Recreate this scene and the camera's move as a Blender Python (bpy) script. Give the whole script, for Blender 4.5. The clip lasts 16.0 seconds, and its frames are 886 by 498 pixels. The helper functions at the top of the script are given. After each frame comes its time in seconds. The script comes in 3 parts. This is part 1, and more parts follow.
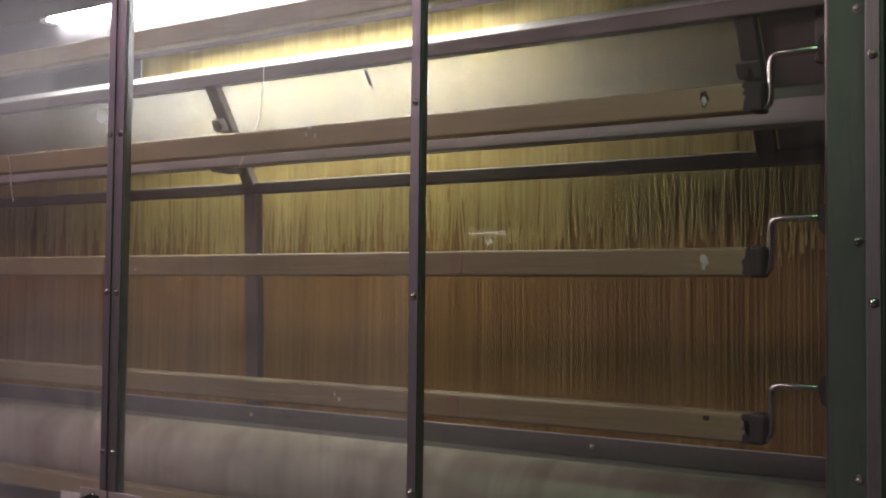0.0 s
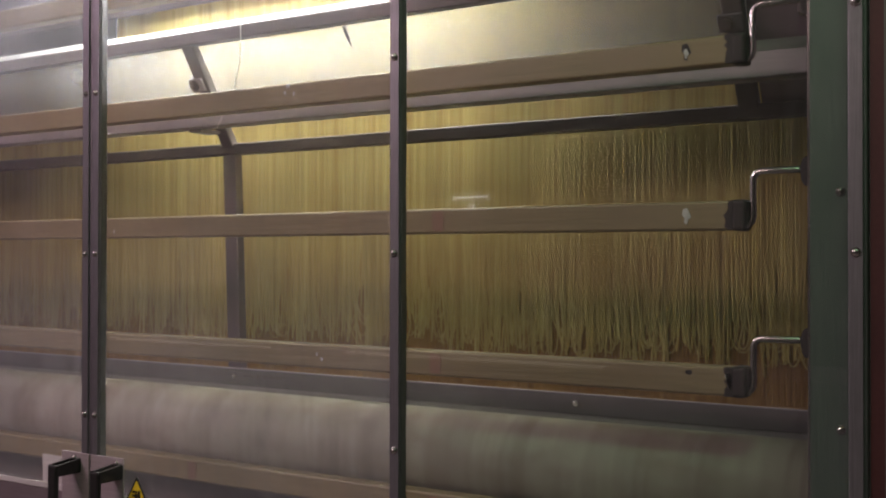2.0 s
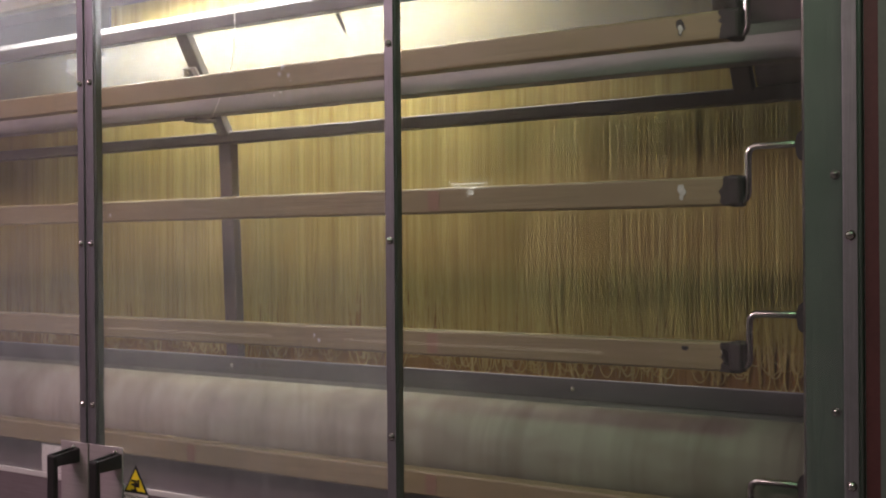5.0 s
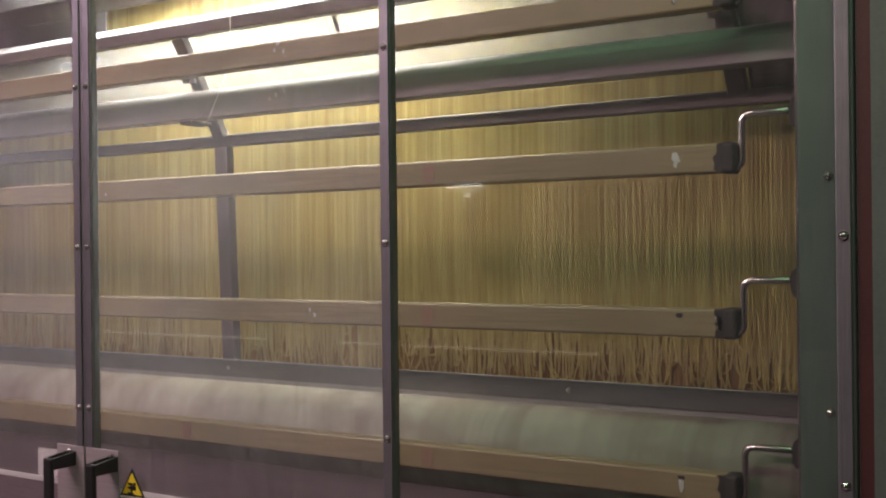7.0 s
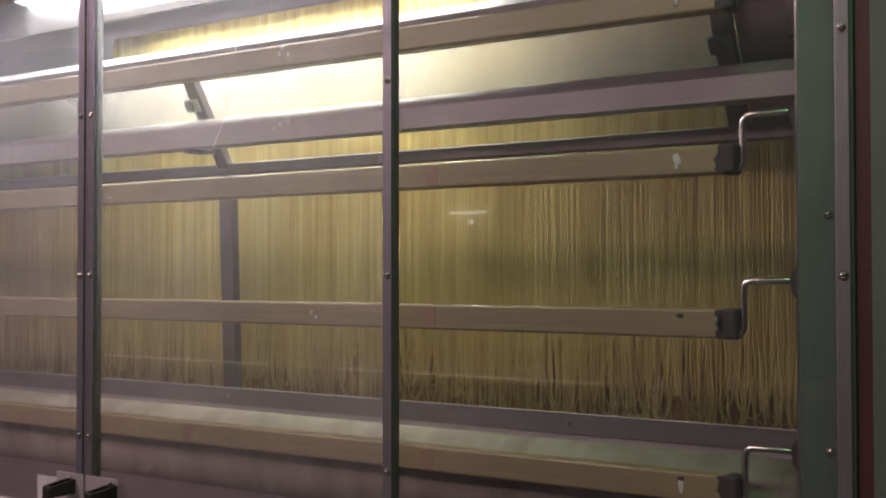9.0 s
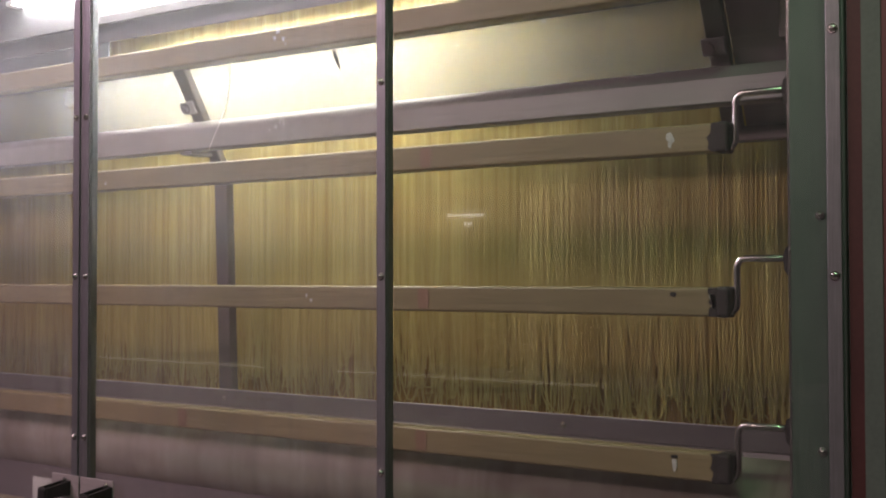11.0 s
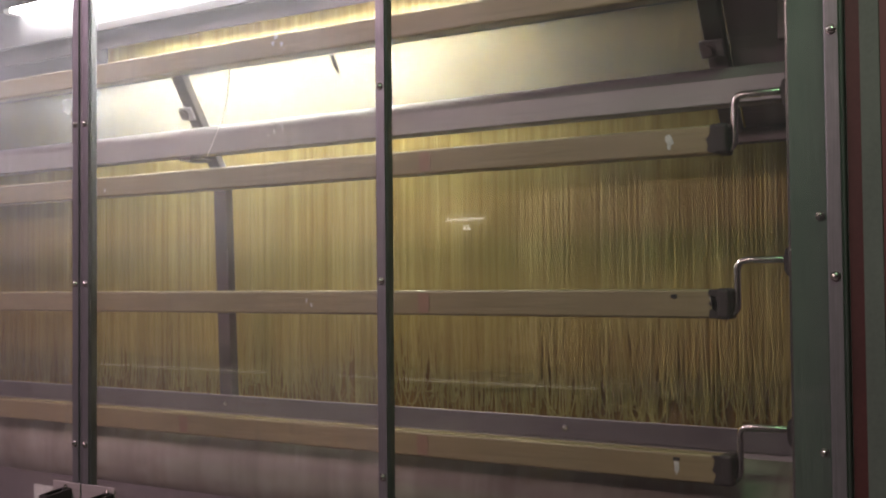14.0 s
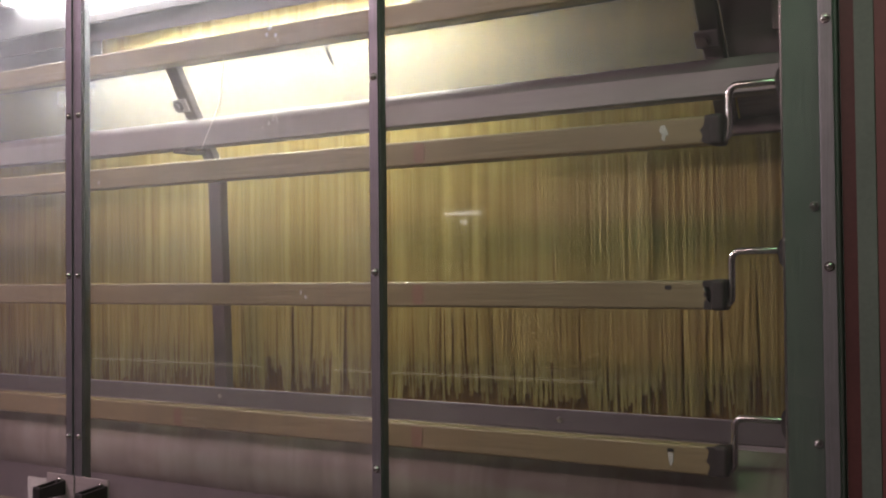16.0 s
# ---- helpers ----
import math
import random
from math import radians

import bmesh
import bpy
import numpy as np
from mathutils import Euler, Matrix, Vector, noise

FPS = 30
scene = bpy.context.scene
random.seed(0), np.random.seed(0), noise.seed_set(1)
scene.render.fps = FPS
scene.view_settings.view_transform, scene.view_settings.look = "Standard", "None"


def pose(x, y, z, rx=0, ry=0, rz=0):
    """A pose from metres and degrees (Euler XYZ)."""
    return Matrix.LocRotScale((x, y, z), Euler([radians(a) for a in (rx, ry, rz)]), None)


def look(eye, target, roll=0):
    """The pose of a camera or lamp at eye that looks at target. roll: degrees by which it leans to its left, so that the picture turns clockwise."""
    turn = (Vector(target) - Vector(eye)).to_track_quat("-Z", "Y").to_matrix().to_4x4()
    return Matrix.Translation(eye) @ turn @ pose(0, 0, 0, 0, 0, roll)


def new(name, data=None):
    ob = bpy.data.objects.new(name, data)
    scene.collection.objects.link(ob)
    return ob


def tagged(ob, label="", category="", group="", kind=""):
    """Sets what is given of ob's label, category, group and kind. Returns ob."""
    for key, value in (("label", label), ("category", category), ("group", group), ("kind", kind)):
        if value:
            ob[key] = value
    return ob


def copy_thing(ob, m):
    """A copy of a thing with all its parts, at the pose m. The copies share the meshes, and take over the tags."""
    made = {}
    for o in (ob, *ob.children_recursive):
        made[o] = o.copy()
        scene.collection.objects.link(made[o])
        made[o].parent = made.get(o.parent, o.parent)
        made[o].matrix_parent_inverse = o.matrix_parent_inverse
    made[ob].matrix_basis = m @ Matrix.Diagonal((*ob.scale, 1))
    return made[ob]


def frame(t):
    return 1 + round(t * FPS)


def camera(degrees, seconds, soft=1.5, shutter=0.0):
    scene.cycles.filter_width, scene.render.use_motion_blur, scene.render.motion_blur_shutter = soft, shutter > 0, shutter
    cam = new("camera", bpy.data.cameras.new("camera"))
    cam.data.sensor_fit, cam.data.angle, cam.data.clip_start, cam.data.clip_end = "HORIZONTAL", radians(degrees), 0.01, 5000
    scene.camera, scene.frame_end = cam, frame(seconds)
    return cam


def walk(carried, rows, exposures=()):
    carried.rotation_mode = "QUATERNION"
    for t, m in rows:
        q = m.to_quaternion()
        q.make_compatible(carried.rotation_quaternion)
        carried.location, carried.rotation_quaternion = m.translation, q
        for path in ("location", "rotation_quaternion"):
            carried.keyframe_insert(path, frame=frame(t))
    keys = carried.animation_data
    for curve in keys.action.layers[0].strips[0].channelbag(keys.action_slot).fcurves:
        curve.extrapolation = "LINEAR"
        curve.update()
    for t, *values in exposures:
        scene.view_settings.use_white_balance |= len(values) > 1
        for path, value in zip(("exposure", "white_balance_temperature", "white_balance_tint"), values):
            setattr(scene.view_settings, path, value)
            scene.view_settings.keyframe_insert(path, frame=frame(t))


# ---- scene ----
cam = camera(45.2, 16.0, soft=2.0, shutter=0.5)
PATH = [
    (0, (0.929, -1.358, 1.567), (-0.1566, 0.3201, 1.6476), 0.63),
    (0.5, (0.926, -1.359, 1.57), (-0.1537, 0.3216, 1.6452), 0.57),
    (1, (0.926, -1.357, 1.563), (-0.1428, 0.3326, 1.6317), 0.56),
    (1.5, (0.921, -1.345, 1.555), (-0.1339, 0.3536, 1.5691), 0.21),
    (2, (0.925, -1.345, 1.552), (-0.135, 0.3515, 1.57), 0.06),
    (2.5, (0.926, -1.347, 1.551), (-0.132, 0.3495, 1.5661), 0.14),
    (3, (0.927, -1.345, 1.552), (-0.1341, 0.3494, 1.5637), -0.22),
    (3.5, (0.928, -1.349, 1.55), (-0.1333, 0.3463, 1.5598), -0.08),
    (4, (0.928, -1.346, 1.55), (-0.1319, 0.3506, 1.5523), -0.21),
    (6.5, (0.931, -1.342, 1.554), (-0.125, 0.3565, 1.5468), -0.69),
    (7, (0.933, -1.345, 1.551), (-0.1194, 0.3553, 1.5493), -0.63),
    (7.5, (0.941, -1.342, 1.555), (-0.1173, 0.3553, 1.5574), -0.76),
    (8, (0.943, -1.343, 1.555), (-0.1139, 0.3556, 1.5769), -0.46),
    (8.5, (0.94, -1.346, 1.557), (-0.113, 0.3536, 1.5984), -0.15),
    (9, (0.938, -1.348, 1.564), (-0.1194, 0.3492, 1.6081), -0.06),
    (11.5, (0.948, -1.344, 1.56), (-0.1071, 0.3555, 1.6106), -0.15),
    (12, (0.949, -1.341, 1.559), (-0.1071, 0.3575, 1.6045), -0.38),
    (12.5, (0.951, -1.341, 1.561), (-0.1083, 0.3553, 1.602), -0.63),
    (13, (0.954, -1.34, 1.561), (-0.1105, 0.3522, 1.6084), -0.72),
    (13.5, (0.952, -1.345, 1.564), (-0.1097, 0.3491, 1.6188), -0.74),
    (14, (0.944, -1.347, 1.561), (-0.1096, 0.3522, 1.6183), -0.56),
    (14.5, (0.942, -1.343, 1.56), (-0.11, 0.3576, 1.6092), -0.39),
    (15, (0.941, -1.339, 1.558), (-0.106, 0.3636, 1.6048), -0.48),
    (15.5, (0.941, -1.341, 1.561), (-0.109, 0.3605, 1.602), -0.64),
    (16, (0.947, -1.339, 1.555), (-0.1037, 0.3617, 1.6029), -0.57),
]
walk(cam, [(t, look(eye, target, roll)) for t, eye, target, roll in PATH], [(0.0, -0.56), (1.2, -0.38), (4.0, -0.26), (6.5, 0.20), (7.6, 0.04), (9.0, -0.10), (12.0, -0.02), (16.0, -0.02)])

# ---------------------------------------------------------------- light
world = bpy.data.worlds.new("dim_hall")
scene.world = world
world.use_nodes = True
world.node_tree.nodes["Background"].inputs[0].default_value = (0.55, 0.5, 0.52, 1)
world.node_tree.nodes["Background"].inputs[1].default_value = 0.02


def area_lamp(name, eye, target, width, depth, watts, colour):
    data = bpy.data.lights.new(name, "AREA")
    data.shape, data.size, data.size_y, data.energy, data.color = "RECTANGLE", width, depth, watts, colour
    ob = new(name, data)
    ob.matrix_world = look(eye, target)
    return ob


# a greenish hall tube over the aisle's end; pinkish and warm unseen fill further back
area_lamp("hall_light_green", (0.95, -0.85, 3.05), (0.50, 0.30, 1.40), 0.6, 0.15, 7.5, (0.52, 1.0, 0.52))
area_lamp("hall_fill_pink", (-1.9, -1.5, 2.9), (-1.0, 0.0, 1.1), 1.0, 0.3, 18, (1.0, 0.68, 0.86))
area_lamp("hall_fill_warm", (-1.6, -3.1, 3.42), (-0.6, 0.0, 0.9), 2.6, 0.3, 51, (1.0, 0.69, 0.70))


# ---------------------------------------------------------------- materials
def nodes_of(name):
    mat = bpy.data.materials.new(name)
    mat.use_nodes = True
    nt = mat.node_tree
    return mat, nt, nt.nodes["Principled BSDF"], nt.nodes["Material Output"]


def coords(nt, scale, kind="Object"):
    tc, mp = nt.nodes.new("ShaderNodeTexCoord"), nt.nodes.new("ShaderNodeMapping")
    mp.inputs["Scale"].default_value = scale
    nt.links.new(tc.outputs[kind], mp.inputs[0])
    return mp.outputs[0]


def noise_tex(nt, vec, scale, detail=4.0, rough=0.55):
    n = nt.nodes.new("ShaderNodeTexNoise")
    n.inputs["Scale"].default_value, n.inputs["Detail"].default_value, n.inputs["Roughness"].default_value = scale, detail, rough
    nt.links.new(vec, n.inputs["Vector"])
    return n.outputs["Fac"]


def ramp(nt, fac, stops):
    r = nt.nodes.new("ShaderNodeValToRGB")
    while len(r.color_ramp.elements) < len(stops):
        r.color_ramp.elements.new(0.5)
    for e, (p, c) in zip(r.color_ramp.elements, stops):
        e.position, e.color = p, (*c, 1) if len(c) == 3 else c
    nt.links.new(fac, r.inputs[0])
    return r.outputs[0]


def mix_col(nt, fac, a, b, mode="MIX"):
    m = nt.nodes.new("ShaderNodeMix")
    m.data_type, m.blend_type = "RGBA", mode
    for value, sock in ((fac, m.inputs[0]), (a, m.inputs[6]), (b, m.inputs[7])):
        if isinstance(value, (int, float)):
            sock.default_value = value
        elif isinstance(value, tuple):
            sock.default_value = (*value, 1)
        else:
            nt.links.new(value, sock)
    return m.outputs[2]


def bump(nt, fac, bsdf, strength, distance):
    b = nt.nodes.new("ShaderNodeBump")
    b.inputs["Strength"].default_value, b.inputs["Distance"].default_value = strength, distance
    nt.links.new(fac, b.inputs["Height"])
    nt.links.new(b.outputs[0], bsdf.inputs["Normal"])


def grey(v):
    return (v, v, v)


def steel(name, dark, light, rough=(0.3, 0.5), metal=1.0, grain=(2, 90, 90), stain=5.0):
    """Brushed steel: fine grain along one axis, cloudy stains."""
    mat, nt, b, _ = nodes_of(name)
    fine = noise_tex(nt, coords(nt, grain), 6, 3)
    big = noise_tex(nt, coords(nt, (1, 1, 1)), stain, 6, 0.65)
    both = mix_col(nt, 0.5, fine, big)
    nt.links.new(ramp(nt, both, [(0.3, dark), (0.7, light)]), b.inputs["Base Color"])
    nt.links.new(ramp(nt, big, [(0.3, grey(rough[1])), (0.75, grey(rough[0]))]), b.inputs["Roughness"])
    b.inputs["Metallic"].default_value = metal
    bump(nt, fine, b, 0.15, 0.0004)
    return mat


STEEL_POST = steel("post_steel", (0.17, 0.17, 0.185), (0.30, 0.30, 0.32), metal=0.7, rough=(0.35, 0.55), grain=(90, 90, 2), stain=9.0)
STEEL_FRAME = steel("frame_steel", (0.095, 0.080, 0.078), (0.165, 0.145, 0.14), rough=(0.45, 0.65), metal=0.3)
STEEL_TUBE = steel("tube_steel", (0.27, 0.25, 0.262), (0.38, 0.355, 0.37), rough=(0.5, 0.65), metal=0.15)
STEEL_RAIL = steel("rail_steel", (0.12, 0.115, 0.12), (0.21, 0.20, 0.21), rough=(0.35, 0.6), metal=0.5)
STEEL_COLUMN = steel("column_steel", (0.07, 0.11, 0.088), (0.13, 0.19, 0.155), rough=(0.4, 0.6), metal=0.6, grain=(60, 60, 3))
STEEL_SHEET = steel("sheet_steel", (0.21, 0.175, 0.19), (0.33, 0.285, 0.305), rough=(0.4, 0.6), metal=0.5)
BRIGHT = steel("bright_steel", (0.55, 0.54, 0.52), (0.75, 0.74, 0.72), rough=(0.15, 0.3))
PLATE = steel("plate_steel", (0.34, 0.31, 0.31), (0.48, 0.44, 0.44), rough=(0.4, 0.6), metal=0.3)
WHITE_LIP = steel("pale_sheet", (0.62, 0.62, 0.60), (0.78, 0.78, 0.76), rough=(0.35, 0.5), metal=0.2)


def painted(name, dark, light, rough=0.5, scale=8.0, stretch=(1, 1, 1)):
    mat, nt, b, _ = nodes_of(name)
    big = noise_tex(nt, coords(nt, stretch), scale, 6, 0.65)
    fine = noise_tex(nt, coords(nt, (1, 1, 1)), 160, 3)
    nt.links.new(ramp(nt, mix_col(nt, 0.35, big, fine), [(0.3, dark), (0.7, light)]), b.inputs["Base Color"])
    b.inputs["Roughness"].default_value = rough
    bump(nt, fine, b, 0.12, 0.0005)
    return mat


RED = painted("red_paint", (0.055, 0.017, 0.018), (0.09, 0.028, 0.028), 0.5, 6, (3, 3, 1))
RED_PANEL = painted("red_panel_paint", (0.12, 0.043, 0.047), (0.17, 0.06, 0.062), 0.5, 6, (3, 3, 1))
GREEN_STRIP = painted("green_grey_paint", (0.09, 0.11, 0.10), (0.14, 0.165, 0.15), 0.45, 6, (3, 3, 1))
BLACK = painted("black_plastic", (0.012, 0.012, 0.012), (0.03, 0.03, 0.03), 0.38)
RUBBER = painted("black_rubber", (0.015, 0.013, 0.012), (0.035, 0.03, 0.03), 0.6)
YELLOW = painted("yellow_vinyl", (0.78, 0.62, 0.02), (0.88, 0.72, 0.04), 0.4)
WHITE = painted("white_vinyl", (0.62, 0.60, 0.58), (0.75, 0.74, 0.72), 0.45)
CHIP = painted("pale_tape", (0.45, 0.46, 0.44), (0.66, 0.67, 0.65), 0.7, 60)
INK = painted("black_ink", (0.012, 0.012, 0.012), (0.02, 0.02, 0.02), 0.5)
HALL = painted("hall_plaster", (0.30, 0.30, 0.29), (0.38, 0.38, 0.36), 0.8, 2)
CONCRETE = painted("concrete", (0.22, 0.20, 0.19), (0.32, 0.30, 0.28), 0.7, 3)
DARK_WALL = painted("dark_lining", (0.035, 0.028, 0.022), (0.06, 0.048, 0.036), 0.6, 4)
RED_MARK = painted("faded_red_mark", (0.24, 0.14, 0.095), (0.31, 0.19, 0.13), 0.55, 40)
CORD = painted("pale_cord", (0.6, 0.58, 0.52), (0.75, 0.72, 0.66), 0.7)


def wood():
    mat, nt, b, _ = nodes_of("bar_wood")
    grain = noise_tex(nt, coords(nt, (1.2, 40, 40)), 7, 6, 0.6)
    cloud = noise_tex(nt, coords(nt, (1, 3, 3)), 5, 5, 0.6)
    info = nt.nodes.new("ShaderNodeObjectInfo")
    c = ramp(nt, grain, [(0.3, (0.20, 0.165, 0.085)), (0.55, (0.29, 0.245, 0.135)), (0.75, (0.37, 0.32, 0.19))])
    c = mix_col(nt, ramp(nt, cloud, [(0.35, grey(0.0)), (0.7, grey(0.65))]), c, (0.21, 0.165, 0.095))
    red = ramp(nt, noise_tex(nt, coords(nt, (7, 0.5, 0.5)), 1.3, 2), [(0.64, grey(0.0)), (0.70, grey(0.25))])
    c = mix_col(nt, red, c, (0.30, 0.12, 0.08))
    c = mix_col(nt, info.outputs["Random"], c, mix_col(nt, 0.25, c, (0.40, 0.28, 0.14)))
    nt.links.new(c, b.inputs["Base Color"])
    nt.links.new(ramp(nt, cloud, [(0.3, grey(0.55)), (0.7, grey(0.42))]), b.inputs["Roughness"])
    b.inputs["Coat Weight"].default_value = 0.12
    b.inputs["Coat Roughness"].default_value = 0.25
    bump(nt, grain, b, 0.12, 0.0006)
    return mat


def drum_mat():
    """Pale dusty roller cloth with ring stains and faint pink and green bands."""
    mat, nt, b, _ = nodes_of("roller_cloth")
    rings = noise_tex(nt, coords(nt, (16, 0.6, 0.6)), 1.2, 6, 0.7)
    cloud = noise_tex(nt, coords(nt, (2, 5, 5)), 3, 6, 0.65)
    fine = noise_tex(nt, coords(nt, (1, 1, 1)), 220, 3)
    c = ramp(nt, rings, [(0.3, (0.29, 0.255, 0.22)), (0.5, (0.40, 0.38, 0.325)), (0.7, (0.48, 0.465, 0.40))])
    c = mix_col(nt, ramp(nt, cloud, [(0.42, grey(0.0)), (0.68, grey(0.5))]), c, (0.24, 0.175, 0.16))
    nt.links.new(c, b.inputs["Base Color"])
    b.inputs["Roughness"].default_value = 0.55
    bump(nt, fine, b, 0.2, 0.0006)
    return mat


def noodle_mat(name, low, high):
    """Fresh dough: each strand its own tone, slightly see-through."""
    mat, nt, b, _ = nodes_of(name)
    geo = nt.nodes.new("ShaderNodeNewGeometry")
    along = noise_tex(nt, coords(nt, (14, 14, 1.6)), 3, 4, 0.6)
    patch = noise_tex(nt, coords(nt, (5, 5, 0.5)), 2.2, 3, 0.5)
    c = ramp(nt, geo.outputs["Random Per Island"], [(0.0, low), (0.55, tuple((a + z) / 2 for a, z in zip(low, high))), (1.0, high)])
    c = mix_col(nt, ramp(nt, along, [(0.35, grey(0.20)), (0.6, grey(0.0))]), c, tuple(v * 0.55 for v in low))
    c = mix_col(nt, ramp(nt, patch, [(0.4, grey(0.25)), (0.62, grey(0.0))]), c, tuple(v * 0.6 for v in low))
    # strands stick together in ribbons of one tone
    for scale, lo, hi, most in ((55, 0.46, 0.66, 0.50), (130, 0.50, 0.70, 0.30), (17, 0.48, 0.66, 0.45)):
        ribbon = noise_tex(nt, coords(nt, (1, 0, 0.012)), scale, 3, 0.6)
        c = mix_col(nt, ramp(nt, ribbon, [(lo, grey(0.0)), (hi, grey(most))]), c, tuple(v * k for v, k in zip(low, (0.62, 0.52, 0.36))))
    nt.links.new(c, b.inputs["Base Color"])
    b.inputs["Roughness"].default_value = 0.5
    through_light, blend = nt.nodes.new("ShaderNodeBsdfTranslucent"), nt.nodes.new("ShaderNodeMixShader")
    nt.links.new(c, through_light.inputs[0])
    blend.inputs[0].default_value = 0.6
    nt.links.new(b.outputs[0], blend.inputs[1]); nt.links.new(through_light.outputs[0], blend.inputs[2])
    nt.links.new(blend.outputs[0], nt.nodes["Material Output"].inputs[0])
    return mat


def glass_mat(name, haze, streak):
    """Clear pane: see-through with a mirror sheen, thin dusty haze and wiped smears."""
    mat, nt, b, out = nodes_of(name)
    nt.nodes.remove(b)
    clear, gloss, dust = nt.nodes.new("ShaderNodeBsdfTransparent"), nt.nodes.new("ShaderNodeBsdfGlossy"), nt.nodes.new("ShaderNodeBsdfDiffuse")
    gloss.inputs["Roughness"].default_value = 0.02
    clear.inputs[0].default_value = (0.95, 0.96, 0.95, 1)
    dust.inputs[0].default_value = (0.72, 0.70, 0.74, 1)
    layer = nt.nodes.new("ShaderNodeLayerWeight")
    layer.inputs[0].default_value = 0.5
    sheen = ramp(nt, layer.outputs["Facing"], [(0.0, grey(0.035)), (0.5, grey(0.06)), (0.75, grey(0.2)), (1.0, grey(0.9))])
    glow_through, veil = nt.nodes.new("ShaderNodeBsdfTranslucent"), nt.nodes.new("ShaderNodeMixShader")
    glow_through.inputs[0].default_value = (0.76, 0.76, 0.84, 1)
    veil.inputs[0].default_value = 0.5
    nt.links.new(dust.outputs[0], veil.inputs[1]); nt.links.new(glow_through.outputs[0], veil.inputs[2])
    cloud = noise_tex(nt, coords(nt, (1.5, 1, 1.2)), 2.2, 6, 0.65)
    wipe = noise_tex(nt, coords(nt, (26, 1, 1.1)), 2.5, 4, 0.6)
    f = mix_col(nt, 0.4, ramp(nt, cloud, [(0.35, grey(haze * 0.35)), (0.75, grey(haze))]), ramp(nt, wipe, [(0.45, grey(0.0)), (0.75, grey(streak))]))
    a, z = nt.nodes.new("ShaderNodeMixShader"), nt.nodes.new("ShaderNodeMixShader")
    nt.links.new(f, a.inputs[0]); nt.links.new(clear.outputs[0], a.inputs[1]); nt.links.new(veil.outputs[0], a.inputs[2])
    nt.links.new(sheen, z.inputs[0]); nt.links.new(a.outputs[0], z.inputs[1]); nt.links.new(gloss.outputs[0], z.inputs[2])
    nt.links.new(z.outputs[0], out.inputs[0])
    return mat


def plexi_mat():
    """Milky, stained plastic sheet with a soft sheen."""
    mat, nt, b, out = nodes_of("milky_plastic")
    clear, trans = nt.nodes.new("ShaderNodeBsdfTransparent"), nt.nodes.new("ShaderNodeBsdfTranslucent")
    clear.inputs[0].default_value = (0.88, 0.885, 0.82, 1)
    trans.inputs[0].default_value = (0.46, 0.46, 0.50, 1)
    b.inputs["Base Color"].default_value = (0.53, 0.50, 0.45, 1)
    b.inputs["Roughness"].default_value = 0.3
    cloud = noise_tex(nt, coords(nt, (1.2, 2, 2)), 4, 6, 0.65)
    spots = noise_tex(nt, coords(nt, (5, 5, 3)), 6, 4, 0.7)
    f = ramp(nt, cloud, [(0.3, grey(0.26)), (0.75, grey(0.42))])
    nt.links.new(mix_col(nt, ramp(nt, spots, [(0.58, grey(0.0)), (0.72, grey(0.5))]), (0.42, 0.40, 0.37), (0.35, 0.33, 0.29)), b.inputs["Base Color"])
    a, z = nt.nodes.new("ShaderNodeMixShader"), nt.nodes.new("ShaderNodeMixShader")
    a.inputs[0].default_value = 0.40
    nt.links.new(b.outputs[0], a.inputs[1]); nt.links.new(trans.outputs[0], a.inputs[2])
    nt.links.new(f, z.inputs[0]); nt.links.new(clear.outputs[0], z.inputs[1]); nt.links.new(a.outputs[0], z.inputs[2])
    nt.links.new(z.outputs[0], out.inputs[0])
    return mat


def glow(name, colour, strength):
    mat, nt, b, _ = nodes_of(name)
    b.inputs["Base Color"].default_value = (0.8, 0.8, 0.8, 1)
    b.inputs["Emission Color"].default_value = (*colour, 1)
    b.inputs["Emission Strength"].default_value = strength
    return mat


WOOD, DRUM, PLEXI = wood(), drum_mat(), plexi_mat()
NOODLE = noodle_mat("noodle_dough", (0.53, 0.43, 0.15), (0.73, 0.615, 0.255))
# same dough, browner: the shade behind the front strands is put into its colour
NOODLE_SHADED = noodle_mat("noodle_dough_shaded", (0.36, 0.215, 0.066), (0.48, 0.30, 0.095))
GLASS = glass_mat("door_glass", 0.065, 0.06)
# smears and dust, plus extra haze standing in for the lamp's veil of glare
GLASS_MID = glass_mat("door_glass_smeared_veil", 0.20, 0.14)
GLASS_LEFT = glass_mat("door_glass_dusty", 0.25, 0.18)
TUBE_GLOW = glow("lamp_glow", (1.0, 0.985, 0.97), 120.0)
CURTAIN_FILL_GLOW = glow("curtain_fill_glow", (1.0, 0.985, 0.97), 208.0)
HALL_GLOW = glow("hall_tube_glow", (0.95, 1.0, 0.9), 5.0)
STRIP_GLOW = glow("far_strip_glow", (1.0, 0.86, 0.6), 0.8)


# ---------------------------------------------------------------- mesh helpers
def box(bm, x0, x1, y0, y1, z0, z1, bevel=0.0, seg=2):
    r = bmesh.ops.create_cube(bm, size=1.0, matrix=Matrix.LocRotScale(((x0 + x1) / 2, (y0 + y1) / 2, (z0 + z1) / 2), None, (x1 - x0, y1 - y0, z1 - z0)))
    if bevel:
        edges = list({e for v in r["verts"] for e in v.link_edges})
        bmesh.ops.bevel(bm, geom=edges, offset=bevel, segments=seg, affect="EDGES", profile=0.5)


